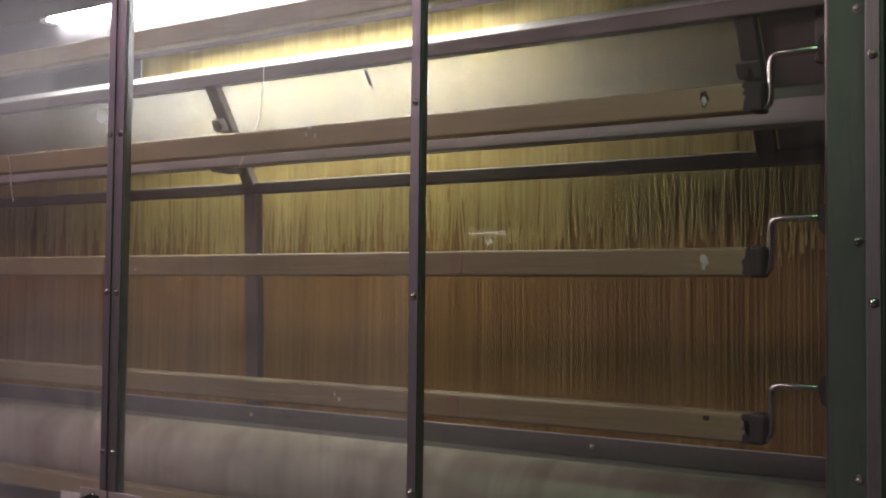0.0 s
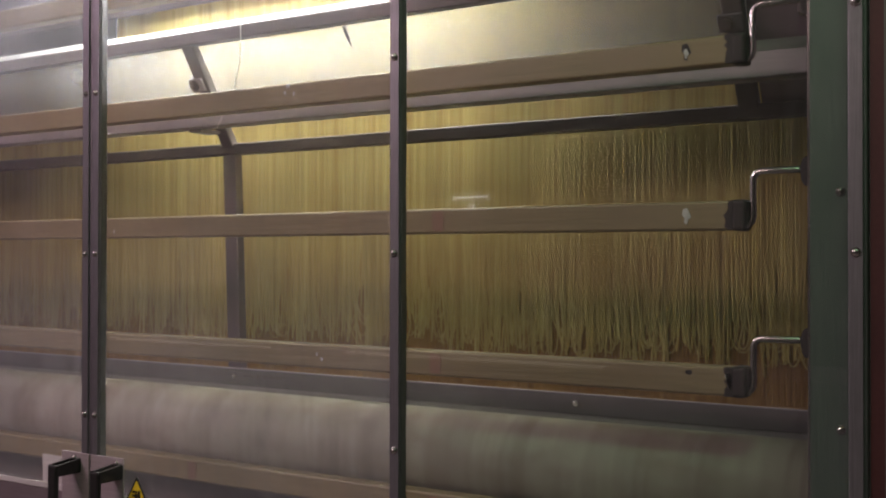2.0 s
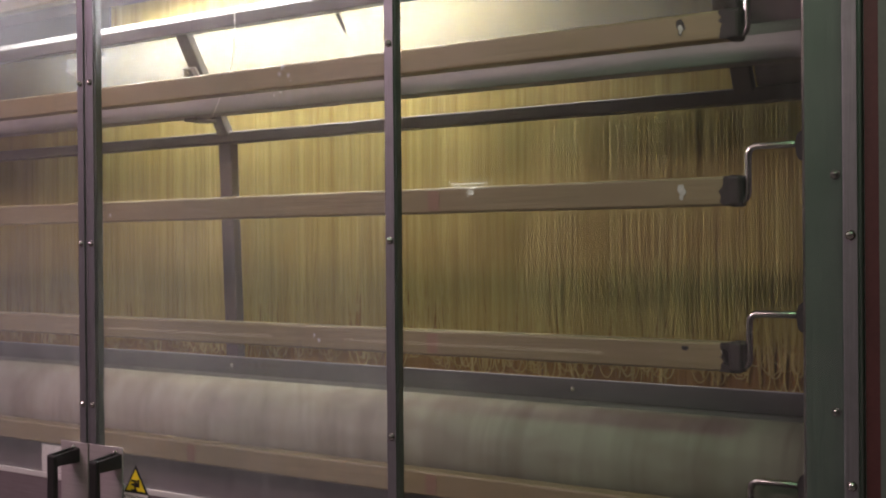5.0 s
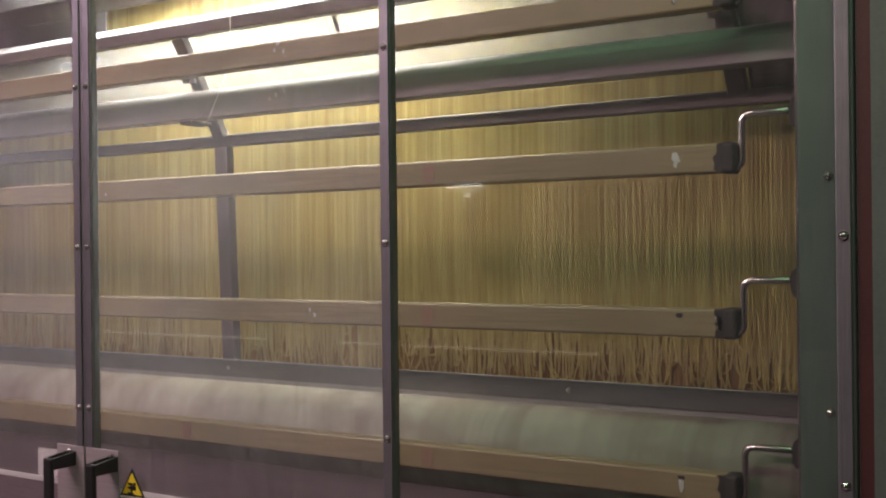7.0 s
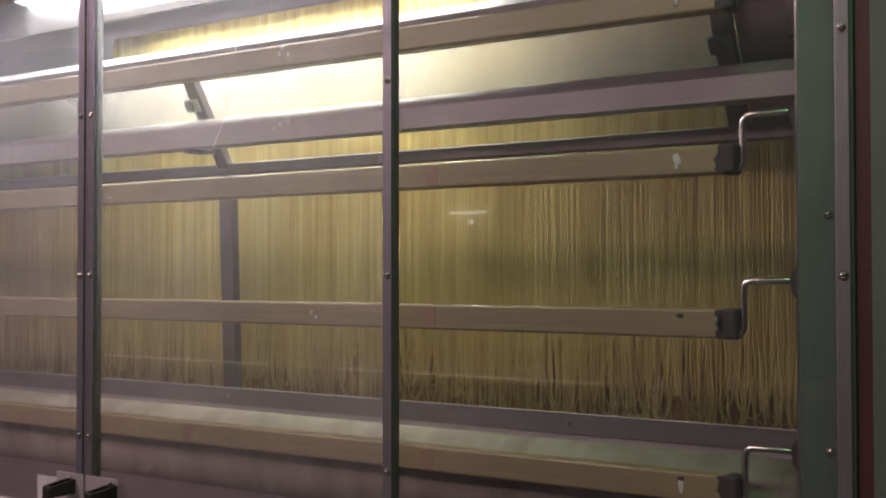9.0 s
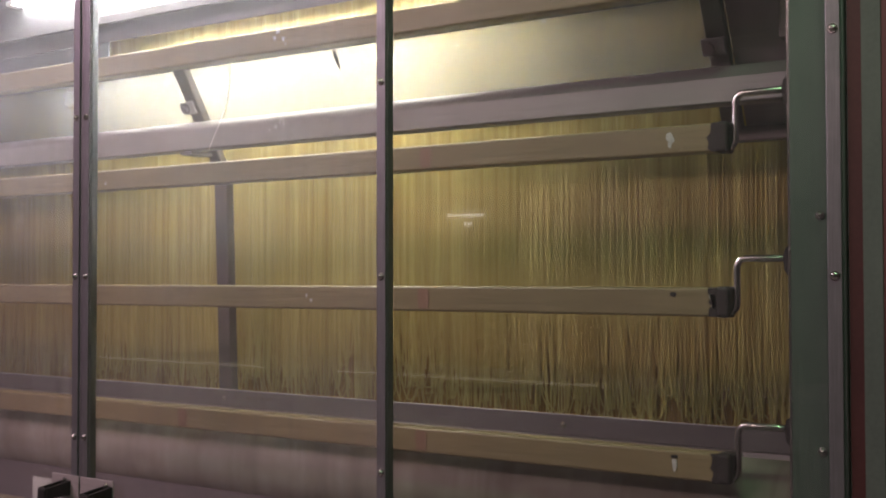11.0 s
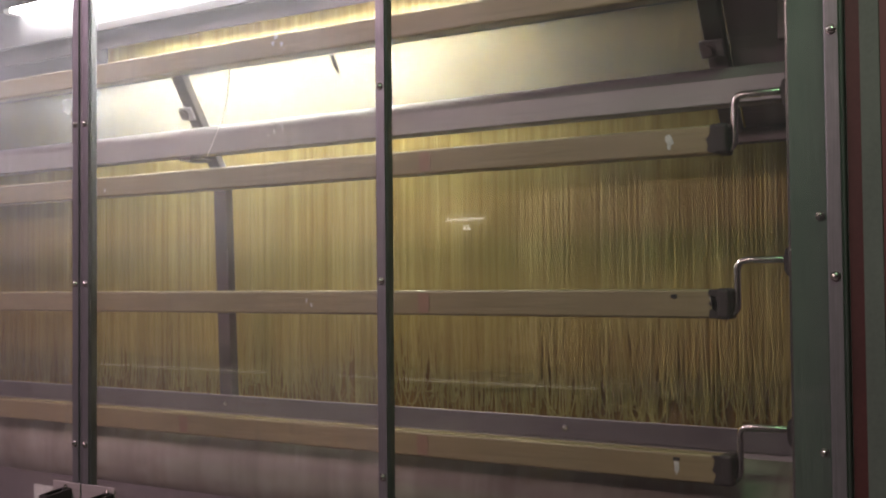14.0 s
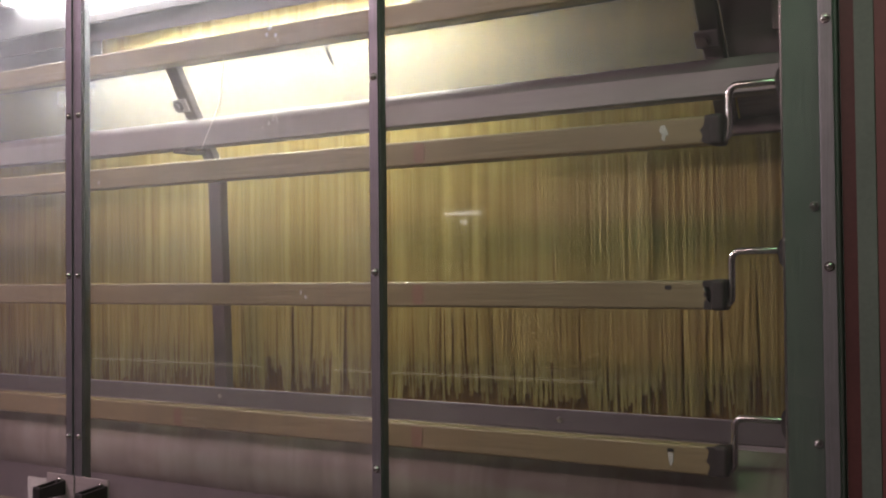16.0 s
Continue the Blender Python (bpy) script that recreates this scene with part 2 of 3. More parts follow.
def rod(bm, path, radius, sides=12):
    """A round bar swept along points, with capped ends."""
    pts = [Vector(p) for p in path]
    rings, side = [], None
    for i, p in enumerate(pts):
        d = (pts[min(i + 1, len(pts) - 1)] - pts[max(i - 1, 0)]).normalized()
        side = d.orthogonal().normalized() if side is None else (side - d * side.dot(d)).normalized()
        up = d.cross(side)
        rings.append([bm.verts.new(p + (side * math.cos(a) + up * math.sin(a)) * radius) for a in (2 * math.pi * k / sides for k in range(sides))])
    for a, b in zip(rings, rings[1:]):
        for k in range(sides):
            bm.faces.new((a[k], a[(k + 1) % sides], b[(k + 1) % sides], b[k])).smooth = True
    bm.faces.new(rings[0][::-1])
    bm.faces.new(rings[-1])


def arc(centre, radius, a0, a1, n=6):
    """Points of an arc in the xz plane, degrees from +x towards +z."""
    return [(centre[0] + radius * math.cos(radians(a0 + (a1 - a0) * i / n)), centre[1], centre[2] + radius * math.sin(radians(a0 + (a1 - a0) * i / n))) for i in range(n + 1)]


def prism(bm, outline, y0, y1, bevel=0.0):
    """An xz outline given thickness in y."""
    a = [bm.verts.new((x, y0, z)) for x, z in outline]
    b = [bm.verts.new((x, y1, z)) for x, z in outline]
    n = len(outline)
    bm.faces.new(a), bm.faces.new(b[::-1])
    for k in range(n):
        bm.faces.new((a[k], b[k], b[(k + 1) % n], a[(k + 1) % n]))
    bmesh.ops.recalc_face_normals(bm, faces=bm.faces)
    if bevel:
        bmesh.ops.bevel(bm, geom=list(bm.edges), offset=bevel, segments=2, affect="EDGES")


def mesh_of(name, bm, material):
    me = bpy.data.meshes.new(name)
    bm.to_mesh(me)
    bm.free()
    me.materials.append(material)
    return me


def part(name, bm, material, parent=None, label=""):
    ob = new(name, mesh_of(name, bm, material))
    if parent:
        ob.parent = parent
    if label:
        ob["label"] = label
    return ob


def boxed(name, dims, material, parent=None, label="", bevel=0.0):
    bm = bmesh.new()
    box(bm, *dims, bevel=bevel)
    return part(name, bm, material, parent, label)


def thing(name, at=(0, 0, 0)):
    ob = new(name)
    ob.location = at
    ob.empty_display_size = 0.05
    return ob


def screw_mesh():
    bm = bmesh.new()
    r = bmesh.ops.create_uvsphere(bm, u_segments=14, v_segments=8, radius=0.0048)
    bmesh.ops.scale(bm, vec=(1, 0.75, 1), verts=bm.verts)
    for f in bm.faces:
        f.smooth = True
    bmesh.ops.create_cone(bm, cap_ends=True, segments=14, radius1=0.0062, radius2=0.0062, depth=0.0014, matrix=pose(0, 0.0012, 0, 90))
    bmesh.ops.create_cone(bm, cap_ends=True, segments=6, radius1=0.0019, radius2=0.0019, depth=0.001, matrix=pose(0, -0.0037, 0, 90))
    return mesh_of("screw", bm, BRIGHT)


SCREW = screw_mesh()


def screw(parent, x, y, z, size=1.0, turn=0.0, name="screw"):
    ob = new(name, SCREW)
    ob.parent = parent
    ob.matrix_basis = pose(x, y, z, 0, turn, 0) @ Matrix.Scale(size, 4)
    return ob


# ---------------------------------------------------------------- the hall round the machine
def setting():
    s = lambda name, dims, mat, label, cat: tagged(boxed(name, dims, mat), label, cat, kind="structure")
    s("floor", (-6, 6, -6, 3, -0.1, 0), CONCRETE, "dull grey concrete factory floor", "floor")
    s("wall_south", (-6, 6, -6.1, -6, 0, 3.6), HALL, "plain grey plaster wall of the hall", "wall")
    s("wall_west", (-6.1, -6, -6, 3, 0, 3.6), HALL, "plain grey plaster side wall", "wall")
    s("wall_east", (6, 6.1, -6, 3, 0, 3.6), HALL, "plain grey plaster side wall", "wall")
    s("wall_north", (-6, 6, 3, 3.1, 0, 3.6), HALL, "plain grey plaster wall behind the machine", "wall")
    w = tagged(thing("wall_lamp"), "small lit wall lamp with a spot below it", "lamp")
    boxed("lamp_backplate", (-3.58, -3.18, -5.998, -5.96, 2.00, 2.09), WHITE, w)
    boxed("lit_strip", (-3.54, -3.22, -5.959, -5.93, 2.03, 2.05), HALL_GLOW, w, "lit white strip")
    boxed("lit_spot", (-3.395, -3.36, -5.998, -5.95, 1.955, 1.990), HALL_GLOW, w, "small lit spot")
    m = tagged(thing("packing_bench"), "long grey steel bench with two warm light strips", "bench")
    boxed("bench_body", (-4.2, 0.4, -3.1, -2.52, 0.0, 1.12), STEEL_SHEET, m, "", 0.01)
    for x0, x1 in ((-3.73, -2.47), (-2.03, -0.755)):
        boxed("light_strip", (x0, x1, -2.53, -2.51, 1.1205, 1.132), STRIP_GLOW, m, "dim warm light strip", 0.002)
    s("ceiling", (-6, 6, -6, 3, 3.6, 3.7), HALL, "plain grey ceiling of the hall", "ceiling")


setting()


# ---------------------------------------------------------------- the machine's housing
def housing():
    h = thing("drying_cabinet")
    tagged(h, "tall steel noodle drying cabinet with a dark lining", "machine")
    boxed("back_panel", (-2.35, 0.85, 0.95, 0.97, 0.05, 3.45), DARK_WALL, h, "dark mottled rear lining")
    boxed("side_panel", (-2.37, -2.35, 0.03, 0.97, 0.05, 3.45), STEEL_SHEET, h)
    boxed("side_panel", (0.85, 0.87, 0.03, 0.97, 0.05, 3.45), STEEL_SHEET, h)
    boxed("top_panel", (-2.35, 0.85, 0.03, 0.95, 3.43, 3.45), STEEL_SHEET, h)
    boxed("base", (-2.37, 0.87, 0.03, 0.97, 0.0, 0.05), STEEL_SHEET, h)
    boxed("inner_panel", (-2.35, 0.85, 0.29, 0.294, 0.05, 1.118), STEEL_SHEET, h, "dull grey sheet panel below the roller")
    boxed("header", (-2.37, 0.87, -0.02, 0.03, 2.32, 3.45), STEEL_SHEET, h)
    # guard column that hides the lifting chain, with a folded edge
    col = boxed("chain_guard", (0.606, 0.684, 0.040, 0.043, 0.05, 2.32), STEEL_COLUMN, h, "greenish grey sheet steel guard column", 0.001)
    boxed("folded_edge", (0.603, 0.6058, 0.040, 0.075, 0.05, 2.32), BRIGHT, col)
    for z in (0.756, 1.046, 1.340, 1.636, 1.93, 2.22):
        screw(col, 0.643, 0.038, z, 0.95, 20, "bolt")
    # painted strips of the frame beside the door
    boxed("red_stile", (0.685, 0.7015, 0.0, 0.03, 0.05, 2.32), RED, h, "dark red painted narrow stile")
    boxed("grey_stile", (0.702, 0.7240, -0.006, 0.03, 0.05, 2.32), GREEN_STRIP, h, "grey green painted stile")
    boxed("red_panel", (0.7245, 1.6, -0.005, 0.03, 0.05, 3.45), RED_PANEL, h, "dull red painted machine panel")
    return h


housing()


# ---------------------------------------------------------------- doors
def stile(door, x0, x1, screws_x, z0, z1):
    """A steel glazing bar: a back bar, and a narrower clamping strip with round-headed screws."""
    bm = bmesh.new()
    box(bm, x0, x1, -0.004, 0.012, z0, z1, bevel=0.0025)
    st = part("stile", bm, STEEL_POST, door)
    mid = screws_x
    bm = bmesh.new()
    box(bm, mid - 0.0085, mid + 0.0085, -0.0075, -0.0035, z0 + 0.002, z1 - 0.002, bevel=0.001)
    part("clamping_strip", bm, STEEL_POST, st)
    z = 1.26 if z0 > 1.0 else 0.36
    k = 0
    while z < z1 - 0.02:
        screw(st, mid, -0.009, z, 1.0, 37 * k)
        z, k = z + 0.30, k + 1
    return st


def pull_handle(door, x, z, side):
    """A black bow handle: two triangular feet and a flat grip that stands off the plate."""
    h = thing("pull_handle")
    h.parent = door
    h["label"] = "black plastic bow handle"
    out = 0.052
    bm = bmesh.new()
    for sgn, zz in ((1, z), (-1, z - 0.165)):
        outline = [(-0.0, 0.010), (-out, 0.004), (-out, -0.016), (-0.0, -0.016)]
        for y0 in (-0.013, 0.007):
            a = [bm.verts.new((x + y0, -0.008 + u, zz + w)) for u, w in outline]
            b = [bm.verts.new((x + y0 + 0.006, -0.008 + u, zz + w)) for u, w in outline]
            bm.faces.new(a), bm.faces.new(b[::-1])
            for k in range(4):
                bm.faces.new((a[k], b[k], b[(k + 1) % 4], a[(k + 1) % 4]))
        box(bm, x - 0.008, x + 0.008, -0.016, -0.008, zz - 0.016, zz + 0.010)
    bmesh.ops.recalc_face_normals(bm, faces=bm.faces)
    part("foot_pair", bm, BLACK, h)
    bm = bmesh.new()
    box(bm, x - 0.0115, x + 0.0115, -0.064, -0.054, z - 0.185, z + 0.005, bevel=0.004)
    part("grip", bm, BLACK, h)
    screw(h, x + 0.002, -0.014, z + 0.012, 0.8)


def warning_sign(door, x, z):
    """Yellow warning triangle with a black rim and a crushed-hand pictogram, over a white caption."""
    s = thing("warning_sign")
    s.parent = door
    s["label"] = "yellow triangular hand-crush warning sticker with white caption"
    w, h = 0.031, 0.050
    bm = bmesh.new()
    prism(bm, [(x, z), (x - w, z - h), (x + w, z - h)], -0.0060, -0.0046)
    part("black_border", bm, INK, s)
    bm = bmesh.new()
    prism(bm, [(x, z - 0.007), (x - w + 0.006, z - h + 0.0035), (x + w - 0.006, z - h + 0.0035)], -0.0064, -0.0060)
    part("yellow_field", bm, YELLOW, s)
    bm = bmesh.new()
    box(bm, x - 0.011, x + 0.002, -0.0068, -0.0064, z - 0.030, z - 0.026)
    box(bm, x - 0.004, x + 0.010, -0.0068, -0.0064, z - 0.039, z - 0.0305)
    box(bm, x - 0.011, x - 0.004, -0.0068, -0.0064, z - 0.037, z - 0.033)
    box(bm, x + 0.004, x + 0.010, -0.0068, -0.0064, z - 0.030, z - 0.025)
    box(bm, x - 0.011, x + 0.004, -0.0068, -0.0064, z - 0.048, z - 0.0435)
    box(bm, x - 0.003, x + 0.001, -0.0068, -0.0064, z - 0.0435, z - 0.039)
    part("pictogram", bm, INK, s)
    boxed("caption_label", (x - w, x + w, -0.0060, -0.0046, z - h - 0.022, z - h - 0.001), WHITE, s)
    cu = bpy.data.curves.new("caption", "FONT")
    cu.body, cu.size, cu.align_x, cu.extrude = "ATTENZIONE", 0.0108, "CENTER", 0.0001
    cu.materials.append(INK)
    tx = new("caption", cu)
    tx.parent = s
    tx.matrix_basis = pose(x, -0.0062, z - h - 0.0125, 90)


def doors():
    right = tagged(thing("glazed_door"), "steel-framed glass door with a black handle and a warning sticker", "door", "cabinet doors")
    stile(right, -0.6865, -0.6640, -0.675, 1.12, 2.31)
    stile(right, -0.0095, 0.0120, 0.0015, 1.12, 2.31)
    stile(right, 0.660, 0.6825, 0.670, 0.12, 2.31)
    left = tagged(thing("glazed_door"), "steel-framed glass door with a black handle and a blank sticker", "door", "cabinet doors")
    stile(left, -0.7145, -0.688, -0.7025, 1.12, 2.31)
    stile(left, -1.40, -1.365, -1.38, 1.12, 2.31)
    stile(left, -2.08, -2.05, -2.06, 0.12, 2.31)
    for door, x0, x1, hx in ((right, -0.686, 0.660, -0.610), (left, -2.05, -0.6885, -0.725)):
        for a, b, kind, words in (((x0 + 0.004, 0.0, GLASS_MID, "smeared dusty glass pane with the lamp's glare added to its haze"), (0.002, x1 - 0.003, GLASS, "clear glass pane")) if door is right else ((x0 + 0.004, x1 - 0.003, GLASS_LEFT, "dusty glass pane"),)):
            pane = boxed("glass_pane", (a, b, 0.006, 0.010, 1.10, 2.30), kind, door, words)
            pane.visible_shadow = False
        boxed("kick_panel", (x0 + 0.001, x1 - 0.001, -0.002, 0.02, 0.12, 1.112), STEEL_SHEET, door, "dark grey sheet metal lower panel")
        boxed("panel_lip", (x0 + 0.002, x1 - 0.002, -0.0044, -0.0021, 1.108, 1.119), WHITE_LIP, door, "", 0.0015)
        boxed("lock_plate", ((-0.6855, -0.596) if door is right else (-0.766, -0.6895)) + (-0.008, -0.0045, 0.86, 1.187), PLATE, door, "scuffed steel lock plate", 0.0015)
        pull_handle(door, hx, 1.166, 1)
    warning_sign(right, -0.563, 1.158)
    boxed("blank_sticker", (-0.846, -0.776, 0.0105, 0.012, 1.10, 1.169), WHITE, left, "plain pale rectangular sticker")


doors()


# ---------------------------------------------------------------- inside: fixed frame, tube, rail, roller, lamp
def inner_frame():
    f = tagged(thing("guard_frame"), "dark steel guard frame whose upper part leans forward", "frame")
    lean0, lean1 = Vector((0, 0.450, 1.800)), Vector((0, 0.314, 2.020))
    boxed("lower_bar", (-2.3, 0.80, 0.437, 0.463, 1.786, 1.812), STEEL_FRAME, f, "", 0.003)
    boxed("upper_bar", (-2.3, 0.80, 0.300, 0.325, 2.010, 2.038), STEEL_FRAME, f, "", 0.003)
    bm = bmesh.new()
    box(bm, -2.3, 0.80, -0.002, 0.002, 0.0, 0.026, bevel=0.001)
    lip = part("top_lip", bm, WHITE_LIP, f, "pale sheet lip over the upper bar")
    lip.matrix_basis = pose(0, 0.322, 2.036, -33)
    # upright with a bend
    bm = bmesh.new()
    box(bm, -0.782, -0.744, -0.012, 0.012, -0.62, 0.0, bevel=0.003)
    up = part("upright", bm, STEEL_FRAME, f)
    up.matrix_basis = pose(0, 0.452, 1.80, 2.3)
    d = lean1 - lean0
    for x in (-0.763, 0.415):
        bm = bmesh.new()
        box(bm, x - 0.017, x + 0.017, -0.010, 0.010, -0.006, d.length, bevel=0.003)
        arm = part("leaning_arm", bm, STEEL_FRAME, f)
        arm.matrix_basis = pose(0, lean0.y, lean0.z, math.degrees(math.atan2(-d.y, d.z)))
        # clip plate with its bolt
        bm = bmesh.new()
        box(bm, x - 0.022, x + 0.018, -0.004, 0.0, -0.015, 0.015, bevel=0.002)
        # paler steel for the lamp-lit left clip, darker for the dim right one
        clip = part("clip", bm, PLATE if x < 0 else STEEL_RAIL, f)
        clip.matrix_basis = pose(0, 0.345, 1.932, 31)
        bm = bmesh.new()
        bmesh.ops.create_cone(bm, cap_ends=True, segments=6, radius1=0.009, radius2=0.009, depth=0.007, matrix=pose(x - 0.008, -0.007, 0.0, 90))
        bmesh.ops.create_cone(bm, cap_ends=True, segments=16, radius1=0.013, radius2=0.013, depth=0.002, matrix=pose(x - 0.008, -0.005, 0.0, 90))
        nut = part("nut", bm, STEEL_FRAME, clip)
        if x < 0:
            boxed("hook_tab", (x - 0.034, x + 0.002, 0.350, 0.412, 1.830, 1.8375), STEEL_FRAME, f)
    boxed("blind_sheet", (-2.3, -1.20, 0.496, 0.499, 2.085, 2.60), STEEL_RAIL, f, "dark bluish steel sheet")
    boxed("hanger", (-1.25, -1.22, 0.33, 0.496, 2.0385, 2.050), STEEL_RAIL, f)
    boxed("end_arm", (0.52, 0.55, 0.33, 0.36, 1.93, 2.02), STEEL_FRAME, f, "", 0.003)
    # the sheet's end is closed by a dull plate
    bm = bmesh.new()
    box(bm, 0.434, 0.80, -0.004, -0.001, -0.002, d.length - 0.004)
    cover = part("end_plate", bm, STEEL_SHEET, f, "dull brown steel end plate")
    cover.matrix_basis = pose(0, lean0.y + 0.012, lean0.z + 0.006, math.degrees(math.atan2(-d.y, d.z)))
    # plastic sheet behind the leaning arms
    bm = bmesh.new()
    box(bm, -2.3, 0.80, 0.0, 0.003, 0.055, d.length - 0.004)
    sheet = part("plastic_sheet", bm, PLEXI, f, "milky stained plastic sheet")
    sheet.matrix_basis = pose(0, lean0.y + 0.012, lean0.z + 0.006, math.degrees(math.atan2(-d.y, d.z)))
    return f


inner_frame()


def rails():
    bm = bmesh.new()
    turn = [(0.367 + 0.022 * math.cos(radians(a)), 1.880 + 0.022 * math.sin(radians(a))) for a in range(180, 89, -10)]
    prism(bm, [(0.348, 1.838), (0.345, 1.841)] + turn + [(0.382, 1.902), (0.385, 1.899), (0.385, 1.841), (0.382, 1.838)], -0.80, 2.30)
    bmesh.ops.transform(bm, matrix=Matrix.Rotation(radians(90), 4, "Z"), verts=bm.verts)
    for face in bm.faces:
        face.smooth = len(face.verts) == 4 and face.calc_area() < 0.03
    tagged(part("crossbeam", bm, STEEL_TUBE), "pale steel square tube with rounded edges", "beam")
    r = tagged(thing("angle_rail"), "dull steel angle rail below the noodle curtain", "rail")
    boxed("upright_leg", (-2.3, 0.80, 0.418, 0.422, 1.270, 1.307), STEEL_RAIL, r, "", 0.001)
    boxed("flat_leg", (-2.3, 0.80, 0.4225, 0.47, 1.270, 1.274), STEEL_RAIL, r, "", 0.001)
    # paler strip on the rail's top stands in for its edge highlight
    boxed("caught_light_edge", (-2.3, 0.80, 0.4165, 0.4215, 1.3065, 1.3090), STEEL_TUBE, r, "paler strip for the light caught on the top edge", 0.0008)
    boxed("drip_strip", (-2.3, 0.80, 0.421, 0.426, 1.252, 1.2695), STEEL_TUBE, r, "dull brown strip below the rail")
    for x in (-0.724, 0.107, 0.52):
        screw(r, x, 0.416, 1.290, 0.9, 15, "bolt")
    d = tagged(thing("roller"), "thick pale cloth-covered roller with dusty stains", "roller")
    bm = bmesh.new()
    bmesh.ops.create_cone(bm, cap_ends=True, segments=72, radius1=0.086, radius2=0.086, depth=3.1, matrix=pose(-0.75, 0.348, 1.185, 0, 90))
    for face in bm.faces:
        face.smooth = len(face.verts) == 4
    part("shell", bm, DRUM, d)
    bm = bmesh.new()
    bmesh.ops.create_cone(bm, cap_ends=True, segments=20, radius1=0.02, radius2=0.02, depth=3.18, matrix=pose(-0.75, 0.348, 1.185, 0, 90))
    part("axle", bm, STEEL_RAIL, d)


rails()


def cabinet_lamp():
    l = tagged(thing("tube_lamp"), "glowing white fluorescent tube in a white tray", "lamp", "tube lamps")
    bm = bmesh.new()
    # left of x -1.08 the glowing tube stands in for a lit edge
    rod(bm, [(-1.32, 0.318, 2.242), (-0.12, 0.318, 2.242)], 0.0130, 20)
    part("tube", bm, TUBE_GLOW, l, "lit white fluorescent tube")
    boxed("tray", (-1.36, -0.08, 0.292, 0.374, 2.268, 2.290), WHITE_LIP, l, "white enamelled tray", 0.004)
    boxed("fascia", (-1.60, 0.30, 0.288, 0.2915, 2.233, 2.300), STEEL_FRAME, l, "dull brown steel fascia", 0.001)
    # one reflector in two tones: its dim and its glowing stretch put into colour
    boxed("reflector", (-1.60, -1.102, 0.338, 0.341, 2.170, 2.2675), STEEL_RAIL, l, "reflector plate coloured dark where it stays unlit", 0.001)
    boxed("reflector", (-1.10, 0.10, 0.338, 0.341, 2.170, 2.2675), WHITE_LIP, l, "reflector plate coloured pale where it shines with lamplight", 0.001)
    boxed("reflector_rim", (-1.50, 0.10, 0.334, 0.3415, 2.150, 2.1695), STEEL_RAIL, l, "dark folded rim", 0.001)
    boxed("baffle", (-1.60, 0.30, 0.3745, 0.3775, 2.118, 2.236), STEEL_RAIL, l, "dull grey steel baffle strip", 0.001)
    for x in (-1.335, -0.105):
        boxed("tube_holder", (x - 0.012, x + 0.012, 0.300, 0.337, 2.226, 2.2675), WHITE, l, "", 0.002)
    # an added twin fill lamp, unseen behind the baffle, brightens the curtain; its shield limits it
    r = tagged(thing("tube_lamp"), "added twin tube fill lamp, hidden behind a steel baffle", "lamp", "tube lamps")
    for y in (0.412, 0.447):
        bm = bmesh.new()
        rod(bm, [(-1.08, y, 2.238), (-0.12, y, 2.238)], 0.0130, 20)
        part("tube", bm, CURTAIN_FILL_GLOW, r, "lit white fluorescent tube")
    boxed("tray", (-1.12, -0.08, 0.385, 0.476, 2.262, 2.286), WHITE_LIP, r, "white enamelled tray", 0.004)
    boxed("rear_shield", (-1.60, 0.30, 0.4765, 0.4795, 2.188, 2.286), STEEL_RAIL, r, "added grey strip that keeps the fill lamp off the top strands", 0.001)
    for x in (-1.095, -0.105):
        boxed("tube_holder", (x - 0.012, x + 0.012, 0.396, 0.463, 2.222, 2.2615), WHITE, r, "", 0.002)


cabinet_lamp()


# ---------------------------------------------------------------- lifting bars
def wooden_bar():
    """A wooden bar, its dark end sleeve, and the bent steel crank that hangs it on the chain; origin at the bar's middle height."""
    b = thing("lifting_bar", (-0.005, 0.24, 0))
    bm = bmesh.new()
    box(bm, -2.2, 0.4595, -0.017, 0.017, -0.022, 0.022, bevel=0.0045, seg=4)
    for f in bm.faces:
        f.smooth = f.calc_area() < 0.01
    part("wooden_beam", bm, WOOD, b, "tan wooden beam with rounded edges")
    bm = bmesh.new()
    box(bm, 0.4545, 0.477, -0.0185, 0.0185, -0.0235, 0.0235, bevel=0.006, seg=3)
    part("sleeve", bm, RUBBER, b, "dark scuffed end sleeve")
    bm = bmesh.new()
    path = [(0.455, 0, -0.016)] + arc((0.469, 0, -0.002), 0.014, -90, 0) + arc((0.497, 0, 0.051), 0.014, 180, 90) + [(0.66, 0, 0.065)]
    rod(bm, path, 0.0054, 14)
    part("crank", bm, BRIGHT, b, "bent bright steel rod")
    bm = bmesh.new()
    prism(bm, [(0.553, 0.066), (0.556, 0.079), (0.562, 0.084), (0.568, 0.079), (0.571, 0.066), (0.570, 0.042), (0.560, 0.040), (0.555, 0.048)], -0.010, 0.010, 0.001)
    part("chain_lug", bm, RUBBER, b, "black chain lug")
    return tagged(b, "tan wooden lifting bar with a bent steel crank", "bar", "lifting bars")


PITCH = 0.2480
MASTER_Z = 1.617


